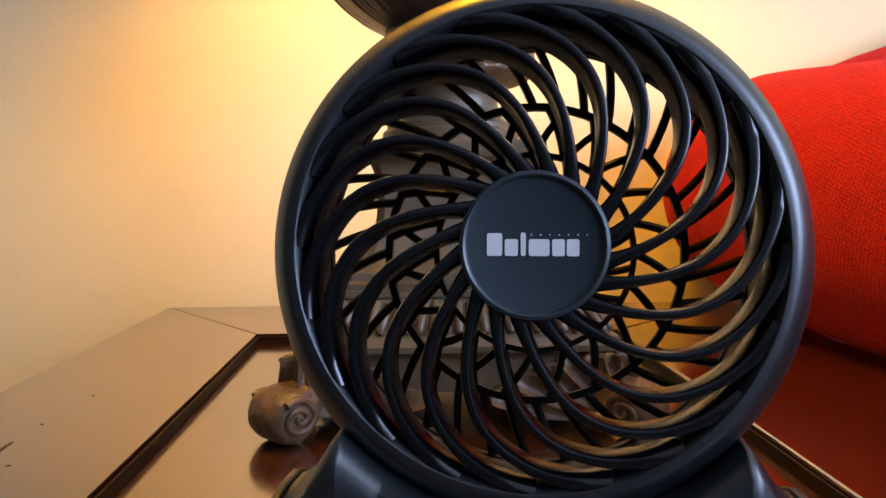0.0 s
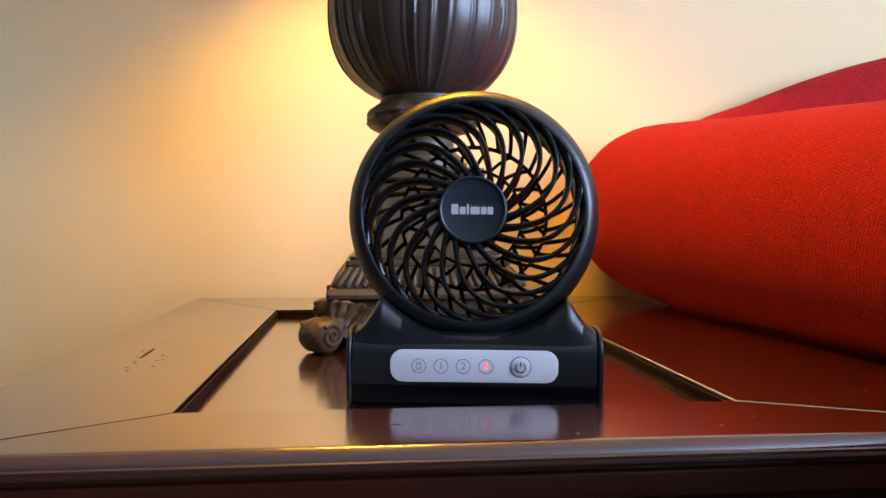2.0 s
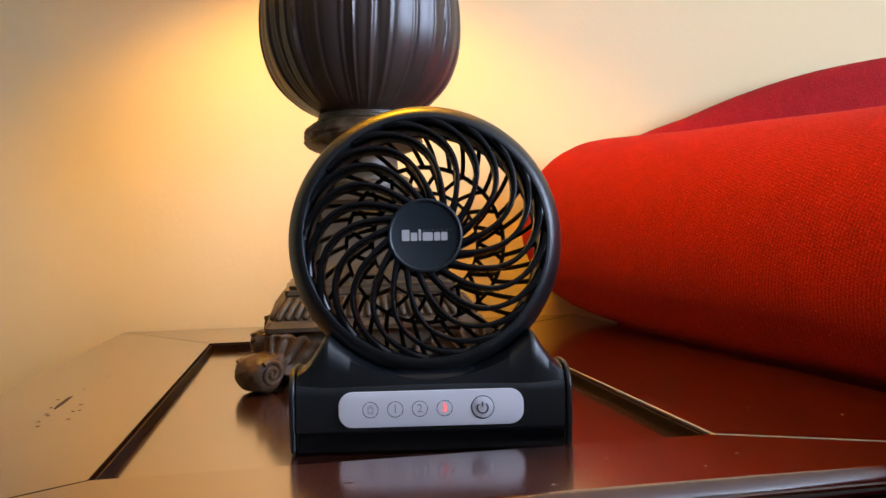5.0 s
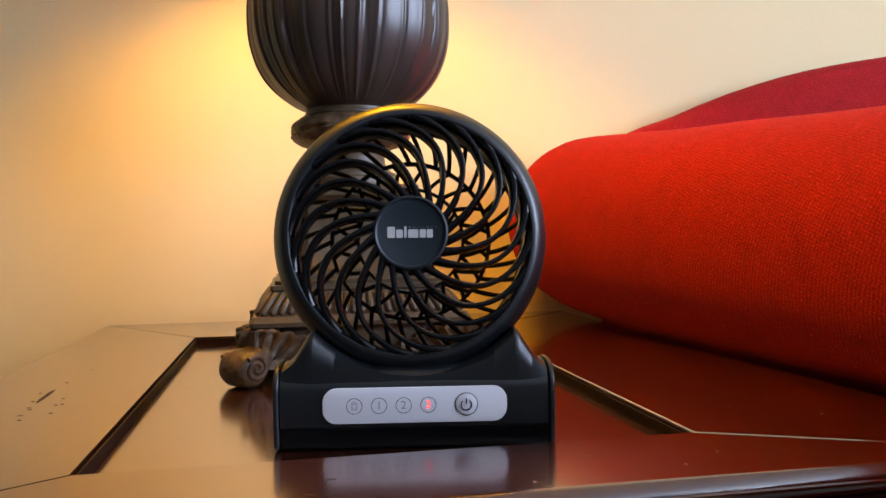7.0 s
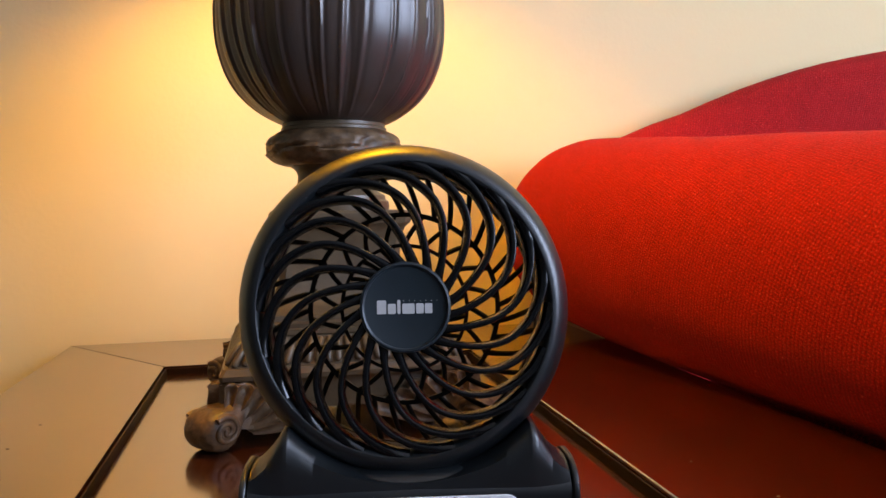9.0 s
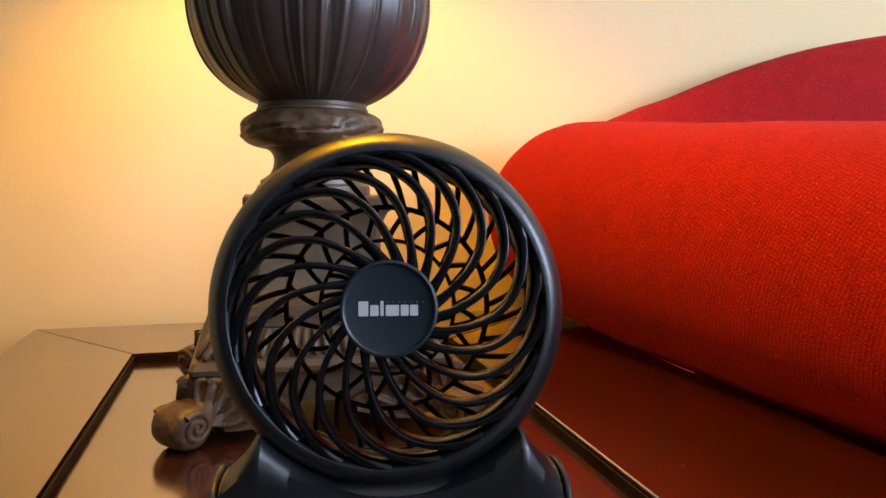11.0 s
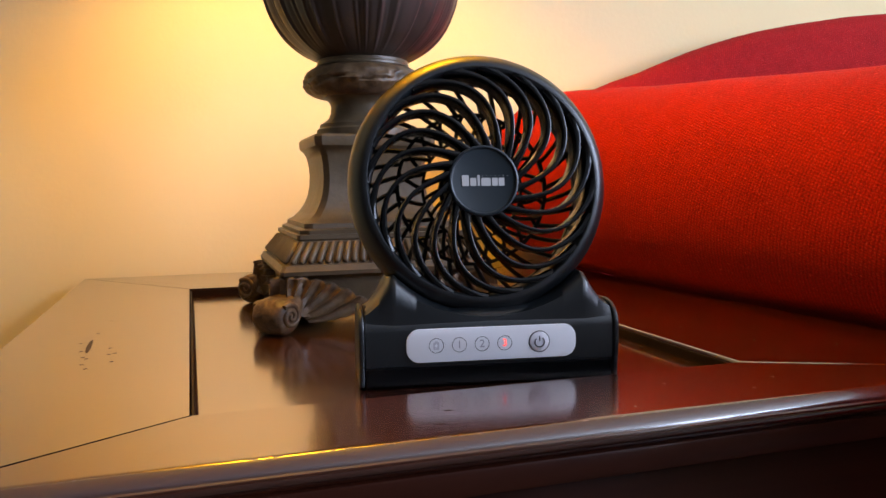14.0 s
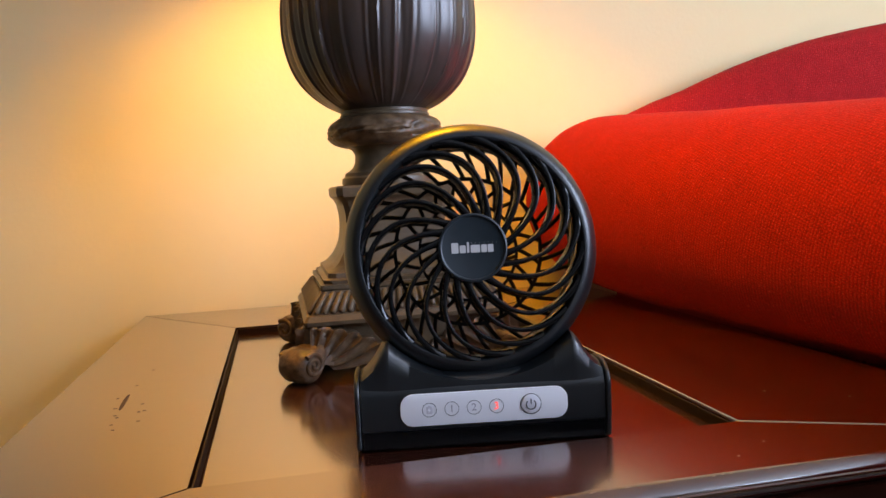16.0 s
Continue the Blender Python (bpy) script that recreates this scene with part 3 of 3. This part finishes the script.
for sx in (-1, 1):
    big = [(y + (0.0012 if y < 0.02 else -0.0002) * -1, z + 0.0008) for y, z in side]
    big = [(y, max(z, 0.0)) for y, z in big]
    x0, x1 = sorted((sx * (half + 0.0006), sx * (half + 0.0036)))
    part("end_cap", prism(big, x0, x1, 0.0009, "x"), BLACK, body, "rounded black end cap", angle=50)

# the white key panel
panel = part("key_panel", prism(rounded(-0.049, 0.049, 0.0149, 0.0338, 0.0074), -0.0021, 0.0, 0.0003), PANEL, fan, "white key panel with printed keys", angle=50)


def ring_mesh(cx, cz, r, w, y0, y1, seg=40):
    rings = []
    for a_r, y in ((r + w / 2, y0), (r - w / 2, y0), (r - w / 2, y1), (r + w / 2, y1)):
        rings.append([(cx + a_r * math.cos(2 * math.pi * i / seg), y, cz + a_r * math.sin(2 * math.pi * i / seg)) for i in range(seg)])
    return loft(rings, True)


def written(text, size, mat, parent, cx, cz, y, name="numeral"):
    cu = bpy.data.curves.new(name, "FONT")
    cu.body, cu.size, cu.align_x, cu.align_y, cu.extrude = text, size, "CENTER", "CENTER", 0.00008
    tmp = bpy.data.objects.new(name, cu)
    me = bpy.data.meshes.new_from_object(tmp)
    bpy.data.objects.remove(tmp)
    me.materials.clear()
    me.materials.append(mat)
    ob = new(name, me)
    ob.parent = parent
    ob.matrix_basis = pose(cx, y, cz, 90, 0, 0)
    return ob


KZ, FY = 0.0243, -0.0021
for kx, word in ((-0.0322, ""), (-0.0191, "1"), (-0.0061, "2"), (0.0070, "3")):
    key = part("key_ring", ring_mesh(kx, KZ, 0.0041, 0.00028, FY - 0.00015, FY + 0.0003), INK, panel, "thin printed ring")
    if word:
        written(word, 0.0062, RED_LED if word == "3" else FAINT, key, kx, KZ, FY - 0.0001)
part("battery_sign", joined(prism(rounded(-0.0339, -0.0305, 0.0219, 0.0263, 0.0006, 3), FY - 0.00012, FY), prism(rounded(-0.0329, -0.0315, 0.0263, 0.0269, 0.0002, 2), FY - 0.00012, FY)), PALE_PRINT, panel, "faint battery sign")
part("bolt_sign", prism([(-0.0320, 0.0257), (-0.0333, 0.0239), (-0.0324, 0.0239), (-0.0328, 0.0225), (-0.0312, 0.0244), (-0.0321, 0.0244)], FY - 0.0002, FY - 0.0001), PANEL, panel)
PX = 0.0272
power = part("power_button", turned([(0.0001, FY - 0.0009), (0.0048, FY - 0.0008), (0.0056, FY - 0.0004), (0.0058, FY + 0.0002)], 40, "y"), BUTTON, panel, "round raised power button", at=pose(PX, 0, KZ))
part("button_ring", ring_mesh(0, 0, 0.0060, 0.00034, FY - 0.0003, FY + 0.0003), INK, power)
arc = [(0.0028 * math.sin(radians(a)), FY - 0.00105, 0.0028 * math.cos(radians(a)) - 0.0002) for a in range(38, 323, 12)]
part("power_sign", joined(tube(arc, 0.00032, 6), tube([(0, FY - 0.00105, 0.0003), (0, FY - 0.00105, 0.0031)], 0.00032, 6)), INK, power, "dark power sign")

# the round head: an open shell with a neck that flares into the base
Ri = 0.0655
shell = [(Ri, 0.0145), (0.0662, 0.0126), (0.0672, 0.0114), (0.0686, 0.0114), (0.0702, 0.0120), (0.0722, 0.0138), (0.0747, 0.0172), (0.0766, 0.0220), (0.0774, 0.0275), (0.0769, 0.0345), (0.0748, 0.0425), (0.0712, 0.0490), (0.0680, 0.0520), (0.0655, 0.0505), (0.0655, 0.030)]
head = part("head_shell", turned(shell, 128, "y", True), BLACK, fan, "round black shell around the grille", at=pose(-0.0011, 0.0025, HZ, -HEAD_TILT), angle=50)
def neck_top(x):
    """Height of the neck's upper outline: under the ring, then flaring out over the base."""
    x = abs(x)
    if x < 0.054:
        return HZ - math.sqrt(0.0768 ** 2 - x ** 2)
    return smooth_lerp(x, [0.054, 0.0565, 0.0592, 0.0615, 0.0640, 0.0672, 0.0712], [0.0634, 0.0622, 0.0580, 0.0543, 0.0508, 0.0473, 0.0442])


neck_rings = []
raw = [-0.0712, -0.069, -0.067, -0.065, -0.063, -0.0612, -0.0598, -0.0585, -0.0572, -0.056, -0.0545, -0.053, -0.0515] + [-0.049 + 0.049 * i / 14 for i in range(15)]
spread = []
for a, b in zip(raw, raw[1:]):
    spread += [a, a + (b - a) / 3, a + 2 * (b - a) / 3]
spread.append(raw[-1])
for x in spread + [-v for v in spread[-2::-1]]:
    zt = neck_top(x)
    low = 0.033
    f = min(1.0, max(0.0, (zt - 0.0442) / 0.016))
    f = f * f * (3 - 2 * f)
    e = min(1.0, (0.0715 - abs(x)) / 0.016)
    y_top = 0.0038 + 0.0030 * (1 - f) + 0.008 * f * max(0.0, (zt - 0.055) / 0.05)
    ring = [(x, -0.0002, low), (x, 0.0002 + 0.0008 * (1 - e), low + (zt - low) * 0.45), (x, 0.0008 + 0.0016 * (1 - e), low + (zt - low) * 0.82), (x, y_top, zt - 0.0016), (x, y_top + 0.003, zt - 0.0002),
            (x, 0.024, zt), (x, 0.034 + 0.008 * f, zt - 0.001), (x, 0.036 + 0.009 * f, zt - 0.004), (x, 0.040, low)]
    neck_rings.append(ring)
part("neck", loft(neck_rings), BLACK, fan, "flared neck joining head and base", angle=60)

# front grille: twenty swept vanes
VANE = np.poly1d(np.polyfit([0.29, 0.328, 0.461, 0.646, 0.77, 0.85, 0.936, 1.0, 1.02], [-61.5, -58.0, -47.6, -37.7, -28.5, -21.4, -11.3, 0.0, 3.5], 4))
vane_me = None
tip0 = 11.7
for k in range(20):
    if vane_me is None:
        rings = []
        n = 30
        pts = []
        for i in range(n + 1):
            f = 0.290 + (1.034 - 0.290) * i / n
            a = radians(float(VANE(f)))
            pts.append(Vector((Ri * f * math.cos(a), 0, Ri * f * math.sin(a))))
        for i, p in enumerate(pts):
            d = (pts[min(i + 1, n)] - pts[max(i - 1, 0)]).normalized()
            s = Vector((d.z, 0, -d.x))
            w = 0.00140 + 0.0018 * (i / n) ** 14 + 0.0012 * (1 - i / n) ** 9
            dome = -0.0012 * math.sin(math.pi * i / n)
            sec = [(-w, 0.0018), (-w * 0.72, 0.0004), (0, 0), (w * 0.72, 0.0004), (w, 0.0018), (w * 0.85, 0.0145), (-w * 0.85, 0.0145)]
            rings.append([tuple(p + s * u + Vector((0, 0.0118 + dome + v, 0))) for u, v in sec])
        ob = part("vane", loft(rings), GLOSS, head, angle=50)
        ob.matrix_basis = Matrix.Rotation(-radians(tip0), 4, "Y")
        vane_me = ob.data
    else:
        ob = new("vane", vane_me)
        ob.parent = head
        ob.matrix_basis = Matrix.Rotation(-radians(tip0 + 18 * k), 4, "Y")
hub = part("hub_cap", turned([(0.0001, 0.0112), (0.0180, 0.0112), (0.0186, 0.0110), (0.0188, 0.0102), (0.0194, 0.0098), (0.0203, 0.0101), (0.0206, 0.0112), (0.0206, 0.0200), (0.0001, 0.0200)], 72, "y"), HUB, head,
           "round blue-black centre cap with silver mark", angle=40)
bars = [(-0.0143, 0.0042, 0.0062), (-0.0097, 0.0036, 0.0046), (-0.0065, 0.0014, 0.0064), (-0.0022, 0.0056, 0.0046), (0.0030, 0.0034, 0.0046), (0.0069, 0.0034, 0.0046)]
for bx, bw, bh in bars:
    part("mark_bar", prism(rounded(bx + 0.0035 - bw / 2, bx + 0.0035 + bw / 2, -0.0030, -0.0030 + bh, 0.0006, 3), 0.01095, 0.0113), SILVER, hub, "silver printed bar")
for i in range(7):
    part("mark_dot", prism(rounded(-0.0008 + i * 0.0025 - 0.0002, -0.0008 + i * 0.0025 + 0.0002, 0.0026, 0.0030, 0.00018, 2), 0.01095, 0.0113), SILVER, hub)

# rear grille: motor pod, rings, leaning ribs
rear = part("rear_grille", ring_mesh(0, 0, 0.0665, 0.003, 0.0445, 0.0485, 72), DARK, head, "open black rear grille")
part("motor_pod", turned([(0.0001, 0.024), (0.014, 0.0245), (0.017, 0.028), (0.0185, 0.046), (0.0205, 0.0475), (0.0205, 0.051), (0.0001, 0.052)], 48, "y"), DARK, head, "black motor pod")
for r, w in ((0.0310, 0.0017), (0.0465, 0.0022)):
    part("grille_ring", ring_mesh(0, 0, r, w, 0.0450, 0.0478, 72), DARK, rear)


def rib_bar(r0, a0, r1, a1, w):
    pts = []
    for i in range(7):
        f = i / 6
        r, a = r0 + (r1 - r0) * f, radians(a0 + (a1 - a0) * f)
        pts.append(Vector((r * math.cos(a), 0.0464, r * math.sin(a))))
    return tube(pts, w, 6)


for k in range(36):
    part("grille_rib", rib_bar(0.0460, k * 10, 0.0655, k * 10 + 9, 0.0014), DARK, rear)
for k in range(20):
    part("grille_rib", rib_bar(0.0305, k * 18, 0.0470, k * 18 - 13, 0.0013), DARK, rear)
    part("grille_rib", rib_bar(0.0305, k * 18, 0.0470, k * 18 + 13, 0.0013), DARK, rear)
for k in range(18):
    part("grille_rib", rib_bar(0.0190, k * 20, 0.0315, k * 20 + 12, 0.0012), DARK, rear)

# ---------- wear on the table ----------
def fleck(name, x, y, z, length, width, turn, mat, label="", high=0.0003):
    """A flat, uneven mark."""
    n = 10
    ring = []
    for i in range(n):
        a = 2 * math.pi * i / n
        q = 1 + 0.35 * noise.noise(Vector((x * 900 + 3 * math.cos(a), y * 900 + 3 * math.sin(a), 2.0)))
        ring.append((length / 2 * q * math.cos(a), width / 2 * q * math.sin(a)))
    ob = part(name, prism(ring, -high, 0.00012, 0, "z"), mat, table, label, smooth=False)
    ob.matrix_basis = pose(x, y, z, 0, 0, turn)
    return ob


wear = random.Random(11)
fleck("scratch", -0.0650, 0.1914, 0, 0.0472, 0.0028, 92, SCRATCH, "short dark scratch")
for x, y in ((-0.0626, 0.1339), (-0.0590, 0.1212), (-0.0644, 0.1562), (-0.0621, 0.1507), (-0.0678, 0.1758), (-0.0462, 0.1367), (-0.0498, 0.1602), (-0.0463, 0.1625), (-0.0508, 0.1815), (-0.0718, 0.2048), (-0.0646, 0.2423), (-0.0603, 0.2974)):
    fleck("nick", x, y, 0, 0.0026, 0.0015, wear.uniform(-30, 30), SCRATCH)
for x, y in ((0.115, -0.0335), (0.105, -0.052)):
    fleck("nick", x, y, 0, 0.0046, 0.0011, -6, SCRATCH)
for x, y in ((0.237, -0.027), (0.30, -0.035), (0.335, -0.012), (0.36, 0.05), (0.40, 0.02), (0.275, -0.05), (0.345, 0.11), (0.20, -0.058)):
    fleck("nick", x, y, 0, 0.0018, 0.0013, wear.uniform(0, 180), CHIP)
for i in range(44):
    x = wear.choice((wear.uniform(0.02, 0.20), wear.uniform(-0.05, 0.34)))
    fleck("edge_chip", x, -0.0690 + wear.uniform(-0.0006, 0.0005), -0.0001, wear.uniform(0.0006, 0.0030), wear.uniform(0.0003, 0.0007), wear.uniform(-4, 4), CHIP)
